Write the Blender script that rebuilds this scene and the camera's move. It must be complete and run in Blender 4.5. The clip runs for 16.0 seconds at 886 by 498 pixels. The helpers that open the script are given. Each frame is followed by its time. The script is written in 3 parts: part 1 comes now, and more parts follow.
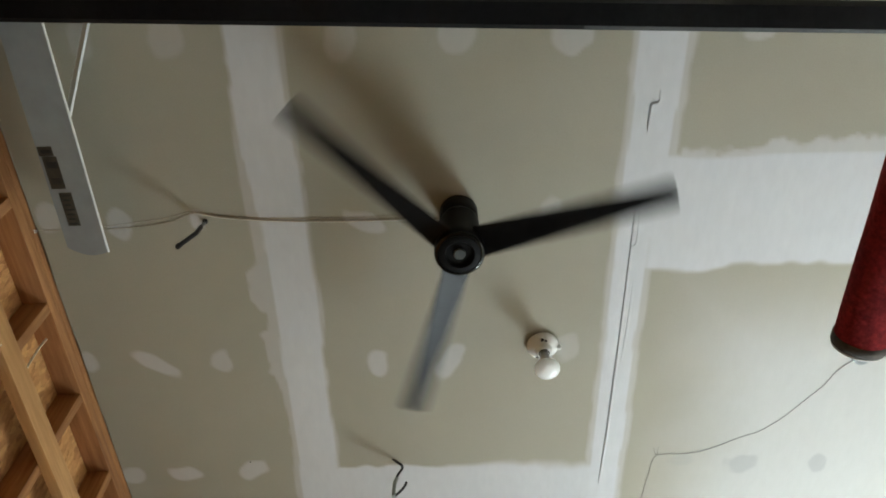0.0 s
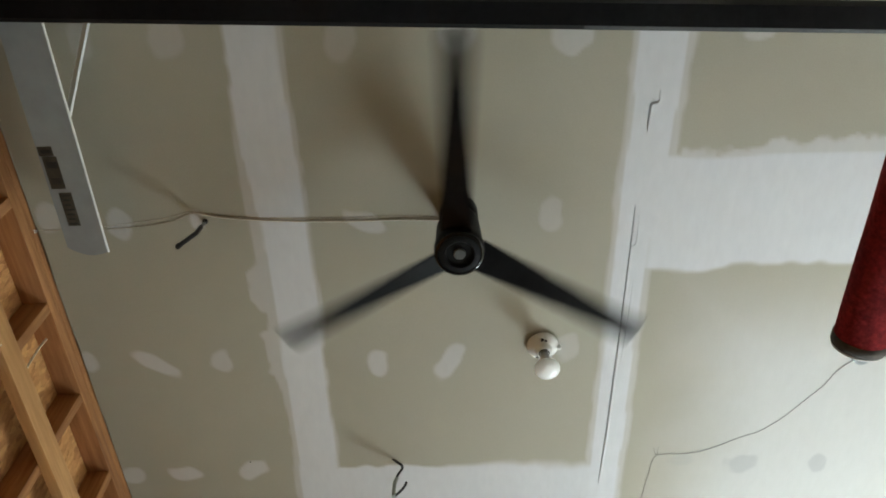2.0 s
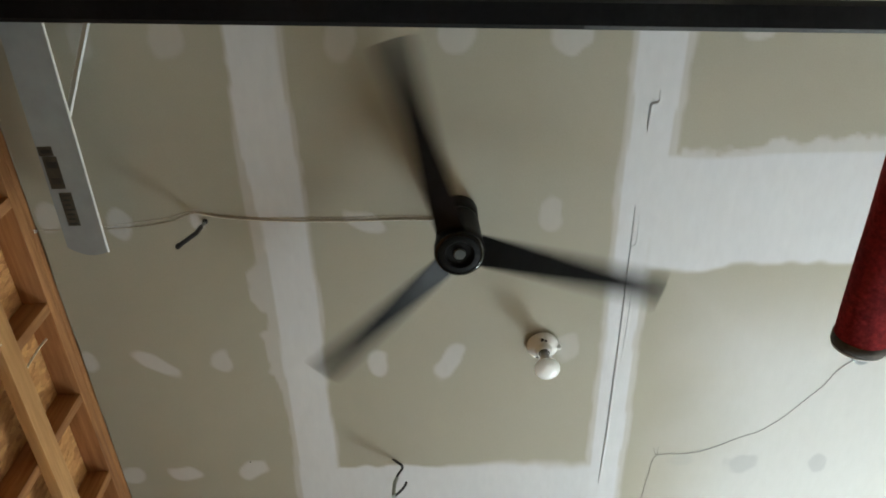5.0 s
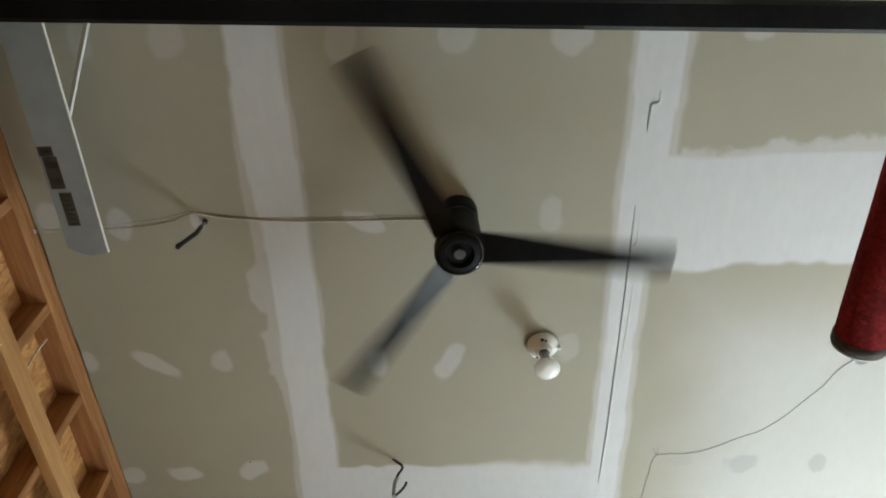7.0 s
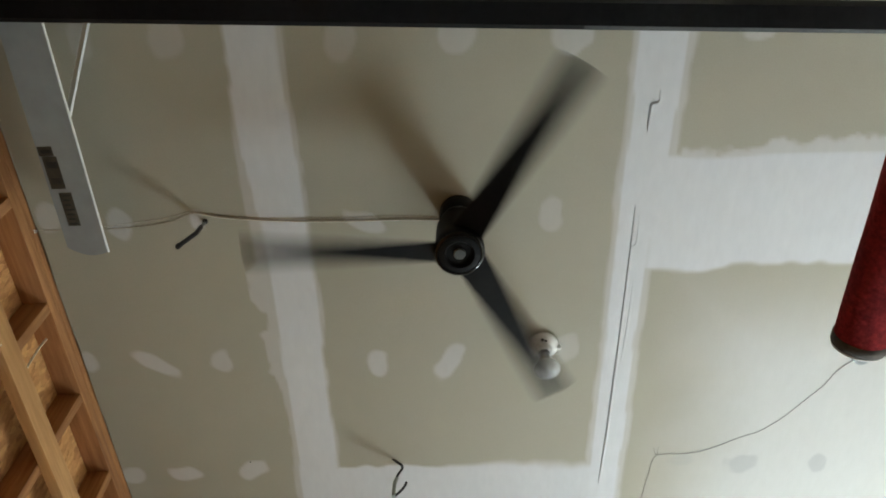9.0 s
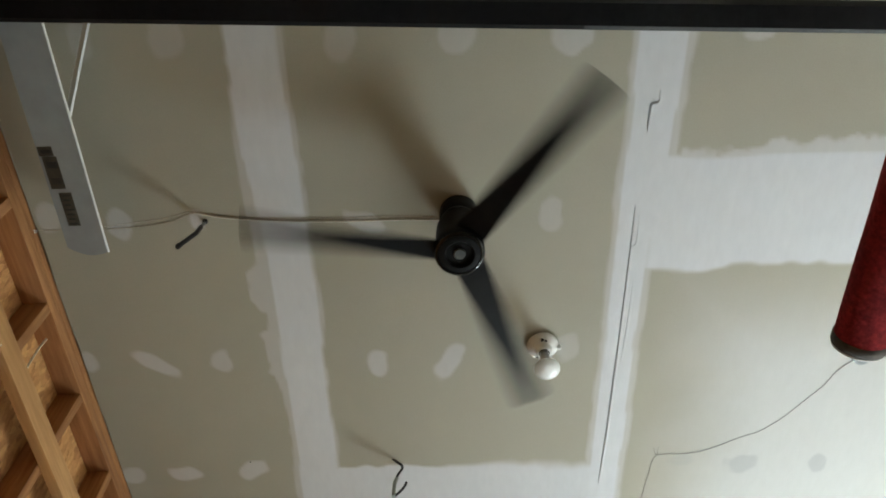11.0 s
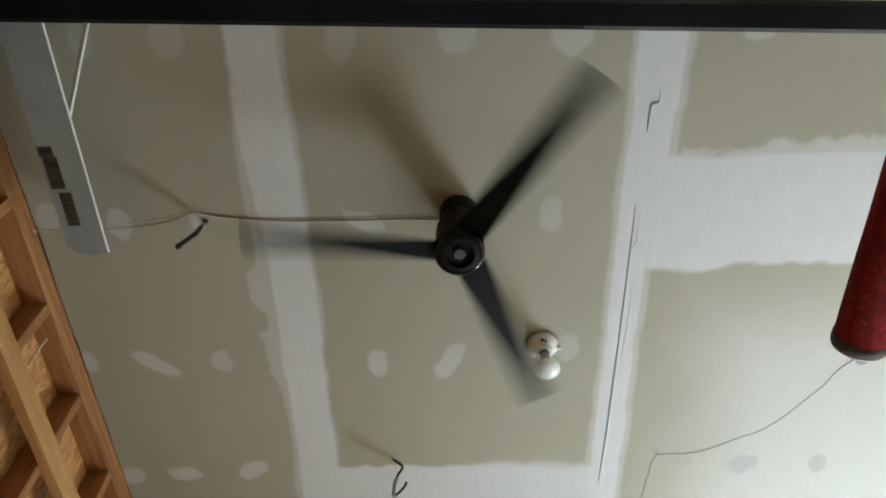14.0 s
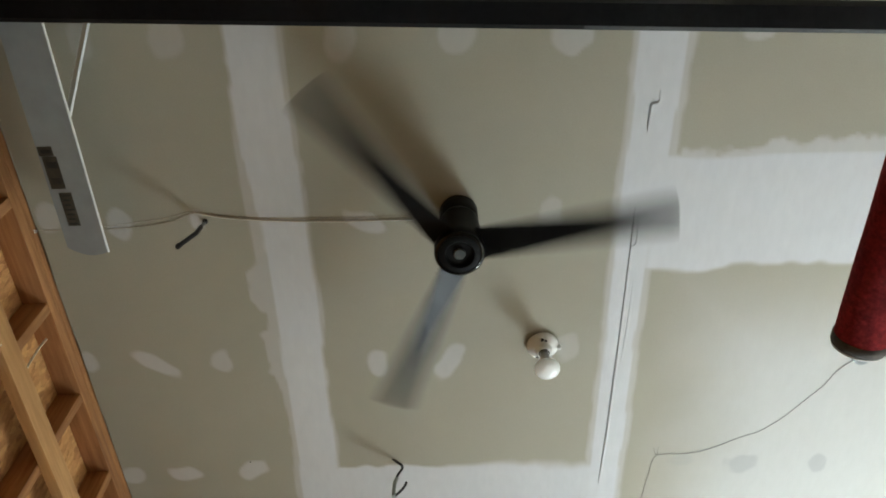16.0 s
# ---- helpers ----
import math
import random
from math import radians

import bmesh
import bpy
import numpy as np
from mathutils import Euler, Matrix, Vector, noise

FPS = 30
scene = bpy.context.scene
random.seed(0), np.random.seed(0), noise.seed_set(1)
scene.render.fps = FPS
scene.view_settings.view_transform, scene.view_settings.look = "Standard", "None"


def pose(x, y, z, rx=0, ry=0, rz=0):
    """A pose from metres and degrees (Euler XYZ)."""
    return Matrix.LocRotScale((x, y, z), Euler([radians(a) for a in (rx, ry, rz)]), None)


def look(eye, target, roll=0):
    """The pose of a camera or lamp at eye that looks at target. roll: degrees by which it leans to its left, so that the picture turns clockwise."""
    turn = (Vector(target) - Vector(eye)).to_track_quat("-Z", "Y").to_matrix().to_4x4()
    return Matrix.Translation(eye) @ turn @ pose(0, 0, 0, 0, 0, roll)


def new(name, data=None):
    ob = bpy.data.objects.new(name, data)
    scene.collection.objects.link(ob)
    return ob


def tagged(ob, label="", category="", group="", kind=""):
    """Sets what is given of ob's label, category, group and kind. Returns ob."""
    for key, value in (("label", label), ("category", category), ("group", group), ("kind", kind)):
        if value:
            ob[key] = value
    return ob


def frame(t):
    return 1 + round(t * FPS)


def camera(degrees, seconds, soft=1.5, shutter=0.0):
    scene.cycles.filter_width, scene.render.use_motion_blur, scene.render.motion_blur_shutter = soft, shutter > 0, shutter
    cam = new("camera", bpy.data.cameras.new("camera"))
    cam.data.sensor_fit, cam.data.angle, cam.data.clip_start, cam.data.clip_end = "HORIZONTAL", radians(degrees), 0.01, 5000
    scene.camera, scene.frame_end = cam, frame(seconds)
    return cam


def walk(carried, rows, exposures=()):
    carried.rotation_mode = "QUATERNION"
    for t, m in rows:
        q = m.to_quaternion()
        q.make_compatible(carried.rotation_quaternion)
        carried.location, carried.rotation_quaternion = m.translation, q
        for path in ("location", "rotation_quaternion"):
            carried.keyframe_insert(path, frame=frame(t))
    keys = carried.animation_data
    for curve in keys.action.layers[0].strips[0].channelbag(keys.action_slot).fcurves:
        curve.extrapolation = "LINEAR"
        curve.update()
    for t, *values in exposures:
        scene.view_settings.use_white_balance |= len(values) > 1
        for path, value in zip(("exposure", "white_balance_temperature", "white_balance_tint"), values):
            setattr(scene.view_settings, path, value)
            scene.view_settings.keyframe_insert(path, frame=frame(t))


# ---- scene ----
CEIL = 2.98          # underside of the drywall
EYE = (0.0, 0.0, 0.75)
UP = radians(59.69)  # how far the camera looks up

cam = camera(61.04, 16.0, soft=1.8, shutter=0.48)
STAND = look(EYE, (0.0, math.cos(UP), 0.75 + math.sin(UP)), -1.16)
walk(cam, [(0.0, STAND), (16.0, STAND)], exposures=[(0.0, 0.05), (16.0, 0.05)])

# ---- light ----
world = bpy.data.worlds.new("sky")
scene.world = world
world.use_nodes = True
wt = world.node_tree
sky = wt.nodes.new("ShaderNodeTexSky")
sky.sky_type, sky.sun_disc = "NISHITA", False
sky.sun_elevation, sky.sun_rotation = radians(35), radians(200)
wt.links.new(sky.outputs[0], wt.nodes["Background"].inputs[0])
wt.nodes["Background"].inputs[1].default_value = 0.1


def window_lamp(m, wide, high, power, color):
    data = bpy.data.lights.new("day_and_fill_lamp", "AREA")
    data.shape, data.size, data.size_y, data.energy, data.color = "RECTANGLE", wide, high, power, color
    ob = new("day_and_fill_lamp", data)
    ob.matrix_world = m
    return ob


FAR, EAST, BACK, WEST = 4.20, 3.10, -2.60, -1.36
WIN = (1.28, 2.98, 0.16, 1.86)   # x0, x1, z0, z1 of the window in the far wall
window_lamp(pose((WIN[0] + WIN[1]) / 2, FAR + 0.20, (WIN[2] + WIN[3]) / 2, -90, 0, 0), 1.64, 1.64, 121.0, (0.83, 0.955, 1.0))
FILL_WIN = (1.0, 2.4, 0.75, 1.85)   # y0, y1, z0, z1 of an unseen opening added in the east wall
# added fill lamp, lifts the shadows and the ceiling's near east part
window_lamp(pose(EAST + 0.15, (FILL_WIN[0] + FILL_WIN[1]) / 2, (FILL_WIN[2] + FILL_WIN[3]) / 2, 0, 90, 0), 1.05, 1.36, 15.0, (1.0, 0.965, 0.90))


# ---- materials ----
def shader(name):
    m = bpy.data.materials.new(name)
    m.use_nodes = True
    nt = m.node_tree
    return m, nt, nt.nodes["Principled BSDF"]


def add(nt, kind, **inputs):
    n = nt.nodes.new(kind)
    for k, v in inputs.items():
        n.inputs[k.replace("_", " ")].default_value = v
    return n


def coords(nt, scale=(1, 1, 1)):
    tc = nt.nodes.new("ShaderNodeTexCoord")
    mp = nt.nodes.new("ShaderNodeMapping")
    mp.inputs["Scale"].default_value = scale
    nt.links.new(tc.outputs["Object"], mp.inputs["Vector"])
    return mp.outputs["Vector"]


def noise_tex(nt, vec, scale, detail=4.0, rough=0.55):
    n = add(nt, "ShaderNodeTexNoise", Scale=scale, Detail=detail, Roughness=rough)
    nt.links.new(vec, n.inputs["Vector"])
    return n.outputs["Fac"]


def ramp(nt, fac, stops):
    r = nt.nodes.new("ShaderNodeValToRGB")
    els = r.color_ramp.elements
    while len(els) < len(stops):
        els.new(0.5)
    for e, (p, c) in zip(els, stops):
        e.position, e.color = p, (*c, 1)
    nt.links.new(fac, r.inputs[0])
    return r.outputs[0]


def mix(nt, fac, a, b, blend="MIX"):
    n = nt.nodes.new("ShaderNodeMix")
    n.data_type, n.blend_type = "RGBA", blend
    for sock, v in ((n.inputs[0], fac), (n.inputs[6], a), (n.inputs[7], b)):
        if hasattr(v, "is_output"):
            nt.links.new(v, sock)
        elif isinstance(v, tuple):
            sock.default_value = (*v, 1)
        else:
            sock.default_value = v
    return n.outputs[2]


def bump(nt, bsdf, fac, strength, distance):
    b = add(nt, "ShaderNodeBump", Strength=strength, Distance=distance)
    nt.links.new(fac, b.inputs["Height"])
    nt.links.new(b.outputs[0], bsdf.inputs["Normal"])


def plain(name, color, rough=0.6, metal=0.0, vary=0.12, scale=30.0, relief=0.15, stretch=(1, 1, 1), spec=0.5):
    """A surface of one colour with grain and slow stains."""
    m, nt, b = shader(name)
    v = coords(nt, stretch)
    fine, slow = noise_tex(nt, v, scale, 6), noise_tex(nt, v, scale * 0.11, 3)
    dark, light = tuple(c * (1 - vary) for c in color), tuple(min(1, c * (1 + vary)) for c in color)
    c1 = ramp(nt, fine, [(0.3, dark), (0.7, light)])
    c2 = ramp(nt, slow, [(0.35, (1 - vary,) * 3), (0.65, (1, 1, 1))])
    nt.links.new(mix(nt, 1.0, c1, c2, "MULTIPLY"), b.inputs["Base Color"])
    b.inputs["Roughness"].default_value, b.inputs["Metallic"].default_value = rough, metal
    b.inputs["Specular IOR Level"].default_value = spec
    bump(nt, b, fine, relief, 0.002)
    return m


def make_drywall():
    m, nt, b = shader("drywall_and_joint_compound")
    v = coords(nt)
    at = nt.nodes.new("ShaderNodeAttribute")
    at.attribute_name = "compound"
    da = nt.nodes.new("ShaderNodeAttribute")
    da.attribute_name = "grey_spot"
    fibre, slow = noise_tex(nt, v, 260, 5), noise_tex(nt, v, 2.2, 4)
    smear = noise_tex(nt, coords(nt, (3, 1, 1)), 14, 5)
    paper = mix(nt, slow, (0.365, 0.346, 0.274), (0.435, 0.413, 0.337))
    paper = mix(nt, 0.35, paper, ramp(nt, fibre, [(0.3, (0.36, 0.341, 0.271)), (0.7, (0.44, 0.419, 0.344))]))
    mud = ramp(nt, smear, [(0.25, (0.635, 0.65, 0.67)), (0.75, (0.68, 0.695, 0.715))])
    # the cover also carries the window's light, painted pale in the far east corner
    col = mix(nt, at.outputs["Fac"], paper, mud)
    # a few compound spots are tinted grey, darker than the paper round them
    col = mix(nt, da.outputs["Fac"], col, (0.30, 0.305, 0.315))
    nt.links.new(col, b.inputs["Base Color"])
    b.inputs["Roughness"].default_value = 0.75
    b.inputs["Specular IOR Level"].default_value = 0.3
    bump(nt, b, smear, 0.05, 0.002)
    return m


def make_lumber(name, lo, hi):
    """Sawn softwood, its grain along local x."""
    m, nt, b = shader(name)
    info = nt.nodes.new("ShaderNodeObjectInfo")
    v = coords(nt, (1, 14, 14))
    sh = nt.nodes.new("ShaderNodeVectorMath")
    sh.operation = "ADD"
    comb = nt.nodes.new("ShaderNodeCombineXYZ")
    mul = nt.nodes.new("ShaderNodeMath")
    mul.operation = "MULTIPLY"
    mul.inputs[1].default_value = 37.0
    nt.links.new(info.outputs["Random"], mul.inputs[0])
    nt.links.new(mul.outputs[0], comb.inputs[0])
    nt.links.new(mul.outputs[0], comb.inputs[1])
    nt.links.new(v, sh.inputs[0])
    nt.links.new(comb.outputs[0], sh.inputs[1])
    grain, slow = noise_tex(nt, sh.outputs[0], 3.5, 8, 0.65), noise_tex(nt, sh.outputs[0], 0.7, 3)
    c = ramp(nt, grain, [(0.32, lo), (0.68, hi)])
    c = mix(nt, 1.0, c, ramp(nt, slow, [(0.35, (0.75, 0.70, 0.66)), (0.65, (1, 1, 1))]), "MULTIPLY")
    nt.links.new(c, b.inputs["Base Color"])
    b.inputs["Roughness"].default_value = 0.72
    bump(nt, b, grain, 0.25, 0.003)
    return m


def make_osb():
    m, nt, b = shader("strand_board")
    v = coords(nt, (1, 2.2, 1))
    vo = add(nt, "ShaderNodeTexVoronoi", Scale=26.0, Randomness=1.0)
    nt.links.new(v, vo.inputs["Vector"])
    sep = nt.nodes.new("ShaderNodeSeparateColor")
    nt.links.new(vo.outputs["Color"], sep.inputs[0])
    c = ramp(nt, sep.outputs[0], [(0.0, (0.46, 0.21, 0.070)), (0.5, (0.62, 0.32, 0.115)), (1.0, (0.74, 0.42, 0.16))])
    n = noise_tex(nt, v, 60, 5)
    c = mix(nt, 1.0, c, ramp(nt, n, [(0.3, (0.75, 0.72, 0.7)), (0.7, (1, 1, 1))]), "MULTIPLY")
    nt.links.new(c, b.inputs["Base Color"])
    b.inputs["Roughness"].default_value = 0.7
    bump(nt, b, sep.outputs[0], 0.15, 0.003)
    return m


def make_red():
    m, nt, b = shader("red_pile_fabric")
    v = coords(nt)
    tuft, slow = noise_tex(nt, v, 85, 7, 0.75), noise_tex(nt, v, 11, 4)
    c = ramp(nt, tuft, [(0.30, (0.115, 0.010, 0.012)), (0.66, (0.37, 0.030, 0.034))])
    c = mix(nt, 1.0, c, ramp(nt, slow, [(0.3, (0.7, 0.7, 0.7)), (0.7, (1, 1, 1))]), "MULTIPLY")
    nt.links.new(c, b.inputs["Base Color"])
    b.inputs["Roughness"].default_value = 0.95
    b.inputs["Specular IOR Level"].default_value = 0.1
    bump(nt, b, tuft, 0.8, 0.004)
    return m


def make_glass(name, color, rough):
    m, nt, b = shader(name)
    b.inputs["Base Color"].default_value = (*color, 1)
    b.inputs["Roughness"].default_value = rough
    b.inputs["Transmission Weight"].default_value = 1.0
    return m


M_CEIL = make_drywall()
M_PINE = make_lumber("sawn_pine", (0.31, 0.128, 0.041), (0.52, 0.255, 0.096))
M_PINE_PALE = make_lumber("pale_sawn_pine", (0.52, 0.275, 0.100), (0.74, 0.435, 0.178))
M_OSB = make_osb()
M_BLACK = plain("satin_black_paint", (0.004, 0.004, 0.0042), 0.5, 0, 0.2, 60, 0.05, spec=0.12)
M_BLADE = plain("matte_black_blade", (0.009, 0.0095, 0.011), 0.36, 0, 0.2, 40, 0.05, spec=0.12)
M_STEEL_BLACK = plain("black_steel", (0.006, 0.006, 0.0065), 0.55, 0, 0.3, 50, 0.1, spec=0.10)
# black steel in a lighter tone, for the beam edge that catches the window
M_LIT_STEEL = plain("lit_dark_steel", (0.030, 0.031, 0.033), 0.45, 0.0, 0.4, 40, 0.1, spec=0.35)
M_CHROME = plain("dark_brushed_metal", (0.10, 0.10, 0.10), 0.3, 1.0, 0.1, 80, 0.05)
M_GREYCAP = plain("grey_plastic_cap", (0.085, 0.095, 0.092), 0.4, 0, 0.1, 80, 0.05)
M_PORCELAIN = plain("white_porcelain", (0.80, 0.80, 0.78), 0.18, 0, 0.03, 20, 0.02)
M_BULB = plain("frosted_bulb_glass", (0.87, 0.91, 0.93), 0.3, 0, 0.02, 20, 0.01)
frosted = M_BULB.node_tree.nodes["Principled BSDF"]
frosted.inputs["Subsurface Weight"].default_value = 1.0
frosted.inputs["Subsurface Radius"].default_value = (0.06, 0.06, 0.06)
frosted.inputs["Subsurface Scale"].default_value = 1.0
M_BULBNECK = plain("grey_bulb_collar", (0.42, 0.42, 0.42), 0.4, 0, 0.1, 60, 0.05)
M_DARKSLOT = plain("dark_metal", (0.04, 0.035, 0.03), 0.5, 0.3, 0.2, 60, 0.05)
# white coating greyed down: the underside's shade is put into the colour
M_GREYED_WHITE = plain("greyed_white_coating", (0.28, 0.305, 0.315), 0.5, 0, 0.08, 12, 0.05)
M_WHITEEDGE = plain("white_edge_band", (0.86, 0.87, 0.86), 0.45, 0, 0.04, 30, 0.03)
M_STICKER = plain("dark_olive_sticker", (0.055, 0.052, 0.038), 0.5, 0, 0.3, 40, 0.05)
M_PRINT = plain("black_print", (0.02, 0.022, 0.022), 0.5, 0, 0.2, 60, 0.02)
M_CABLE_BLACK = plain("black_cable_jacket", (0.016, 0.016, 0.017), 0.4, 0, 0.2, 80, 0.05)
M_CABLE_GREY = plain("grey_cable_jacket", (0.20, 0.22, 0.22), 0.5, 0, 0.1, 80, 0.05)
M_CABLE_BROWN = plain("tan_cord", (0.52, 0.46, 0.37), 0.6, 0, 0.15, 120, 0.1)
M_CABLE_PALE = plain("pale_cord", (0.74, 0.70, 0.62), 0.6, 0, 0.12, 120, 0.1)
M_WIRE_THIN = plain("thin_grey_wire", (0.22, 0.215, 0.195), 0.5, 0, 0.2, 120, 0.1)
M_COLLAR = plain("dark_brown_collar", (0.080, 0.067, 0.056), 0.75, 0.0, 0.45, 45, 0.2)
M_SPLINTER = plain("raw_split_wood", (0.86, 0.74, 0.55), 0.6, 0, 0.1, 60, 0.1)
M_GLOSS = plain("glossy_black_lacquer", (0.006, 0.006, 0.0062), 0.13, 0, 0.1, 80, 0.01, spec=0.4)
M_LINER = plain("white_plastic_liner", (0.82, 0.82, 0.80), 0.4, 0, 0.04, 40, 0.03)
M_SLEEVE = plain("grey_green_sleeve", (0.34, 0.40, 0.38), 0.5, 0, 0.1, 80, 0.05)
M_RED = make_red()
M_PLY = plain("plywood_lining", (0.33, 0.295, 0.205), 0.8, 0, 0.12, 18, 0.1, stretch=(1, 1, 4))
M_SUBFLOOR = plain("plywood_subfloor", (0.235, 0.185, 0.118), 0.75, 0, 0.2, 12, 0.2, stretch=(1, 4, 1))
M_FRAME = plain("white_window_vinyl", (0.78, 0.78, 0.77), 0.4, 0, 0.03, 20, 0.03)
M_GLASS = make_glass("window_glass", (0.97, 0.99, 0.98), 0.0)


# ---- mesh helpers ----
def mesh_object(name, bm, material, parent=None, smooth=True):
    me = bpy.data.meshes.new(name)
    bm.to_mesh(me)
    bm.free()
    for mat in (material if isinstance(material, (list, tuple)) else [material]):
        me.materials.append(mat)
    if smooth:
        me.shade_smooth()
        me.set_sharp_from_angle(angle=radians(35))
    ob = new(name, me)
    if parent:
        ob.parent = parent
    return ob


def part(name, bm, material, parent, label=""):
    ob = mesh_object(name, bm, material, parent)
    return tagged(ob, label) if label else ob


def empty(name, m, label, category, group=""):
    ob = new(name)
    ob.empty_display_size = 0.05
    ob.matrix_world = m
    return tagged(ob, label, category, group)


def box(bm, x0, x1, y0, y1, z0, z1, bevel=0.0):
    r = bmesh.ops.create_cube(bm, size=1.0)
    vs = r["verts"]
    for v in vs:
        v.co = Vector(((x0, x1)[v.co.x > 0], (y0, y1)[v.co.y > 0], (z0, z1)[v.co.z > 0]))
    if bevel:
        es = list({e for v in vs for e in v.link_edges})
        bmesh.ops.bevel(bm, geom=es, offset=bevel, segments=2, profile=0.5, affect="EDGES")
    return bm


def lathe(bm, profile, n=48):
    """Turn (radius, z) rows round z; rows with radius 0 close the end."""
    rings = []
    for r, z in profile:
        if r <= 1e-6:
            rings.append([bm.verts.new((0, 0, z))])
        else:
            rings.append([bm.verts.new((r * math.cos(2 * math.pi * k / n), r * math.sin(2 * math.pi * k / n), z)) for k in range(n)])
    for a, b in zip(rings, rings[1:]):
        for k in range(n):
            q = [a[k % len(a)], a[(k + 1) % len(a)], b[(k + 1) % len(b)], b[k % len(b)]]
            u = list(dict.fromkeys(q))
            if len(u) > 2:
                bm.faces.new(u)
    bmesh.ops.recalc_face_normals(bm, faces=bm.faces)
    return bm


def smooth_line(pts, steps=8):
    """Catmull-Rom through the points."""
    p = [Vector(q) for q in pts]
    p = [p[0] * 2 - p[1]] + p + [p[-1] * 2 - p[-2]]
    out = []
    for i in range(1, len(p) - 2):
        a, b, c, d = p[i - 1:i + 3]
        for s in range(steps):
            t = s / steps
            out.append(0.5 * (2 * b + (c - a) * t + (2 * a - 5 * b + 4 * c - d) * t * t + (3 * b - a - 3 * c + d) * t ** 3))
    out.append(p[-2])
    return out


def tube(bm, pts, radius, n=10, steps=8):
    line = smooth_line(pts, steps) if steps else [Vector(q) for q in pts]
    rings = []
    for i, p in enumerate(line):
        d = (line[min(i + 1, len(line) - 1)] - line[max(i - 1, 0)]).normalized()
        side = d.cross(Vector((0.31, 0.17, 0.93))).normalized()
        up = side.cross(d)
        rings.append([bm.verts.new(p + radius * (math.cos(2 * math.pi * k / n) * side + math.sin(2 * math.pi * k / n) * up)) for k in range(n)])
    for a, b in zip(rings, rings[1:]):
        for k in range(n):
            bm.faces.new((a[k], a[(k + 1) % n], b[(k + 1) % n], b[k]))
    bm.faces.new(rings[0])
    bm.faces.new(rings[-1])
    bmesh.ops.recalc_face_normals(bm, faces=bm.faces)
    return bm


# ---- ceiling ----
_lattice = np.random.RandomState(7).rand(256, 256)


def value_noise(x, y, size, shift=0):
    """Smooth noise, -1 to 1, with cells of that size."""
    u, v = x / size + 40 + shift * 3.7, y / size + 40 + shift * 5.3
    i, j = np.floor(u).astype(int), np.floor(v).astype(int)
    a, b = u - i, v - j
    a, b = a * a * (3 - 2 * a), b * b * (3 - 2 * b)
    g = lambda p, q: _lattice[p % 256, q % 256]
    return 2 * ((g(i, j) * (1 - a) + g(i + 1, j) * a) * (1 - b) + (g(i, j + 1) * (1 - a) + g(i + 1, j + 1) * a) * b) - 1


def ease(d, soft):
    """1 inside (d > 0), 0 outside, over a soft edge."""
    s = np.clip(d / soft + 0.5, 0, 1)
    return s * s * (3 - 2 * s)


# screw spots along the joists: x, y, half width, half length, turn, cover
NEAR_SPOTS = [
    (-0.81, 0.565, 0.052, 0.062, 20, 0.32), (-0.295, 0.585, 0.047, 0.066, 6, 0.36), (0.05, 0.575, 0.055, 0.05, 0, 0.42), (0.39, 0.585, 0.06, 0.05, 0, 0.5),
    (0.95, 0.585, 0.05, 0.02, 0, 0.5), (-1.06, 0.56, 0.035, 0.06, 0, 0.3),
    (-1.315, 1.15, 0.045, 0.06, 10, 0.5), (-1.085, 1.175, 0.038, 0.062, -4, 0.6), (-0.823, 1.175, 0.022, 0.035, 0, 0.8), (-0.255, 1.195, 0.068, 0.036, 24, 0.6),
    (0.364, 1.175, 0.040, 0.062, 0, 0.36),
]
FAR_SPOTS = [
    (-1.335, 1.765, 0.030, 0.055, 0, 0.6), (-1.085, 1.78, 0.082, 0.036, 32, 0.72), (-0.842, 1.775, 0.042, 0.050, 0, 0.55), (-0.255, 1.795, 0.036, 0.068, -6, 0.66),
    (0.015, 1.80, 0.040, 0.085, 26, 0.66), (0.455, 1.735, 0.045, 0.06, 0, 0.32),
    (-1.30, 2.36, 0.045, 0.05, 0, 0.6), (-1.085, 2.36, 0.062, 0.036, 6, 0.72), (-0.80, 2.335, 0.072, 0.042, -32, 0.72),
]
# compound spots drawn grey, darker than the paper; same columns as above
GREY_SPOTS = [(0.965, 2.338, 0.05, 0.03, 0, 0.18), (1.214, 2.361, 0.055, 0.05, 20, 0.42), (1.533, 2.37, 0.035, 0.055, 0, 0.45)]


def spots(x, y, rows, jag):
    m = np.zeros_like(x)
    for k, (cx, cy, hw, hl, turn, cover) in enumerate(rows):
        c, s = math.cos(radians(turn)), math.sin(radians(turn))
        u, v = (c * (x - cx) + s * (y - cy)) / hw, (-s * (x - cx) + c * (y - cy)) / hl
        d = 1 - np.sqrt(u * u + v * v) * (1 + jag * value_noise(x, y, 0.045, k))
        m = np.maximum(m, 0.86 * cover * ease(d, 0.32))
    return m


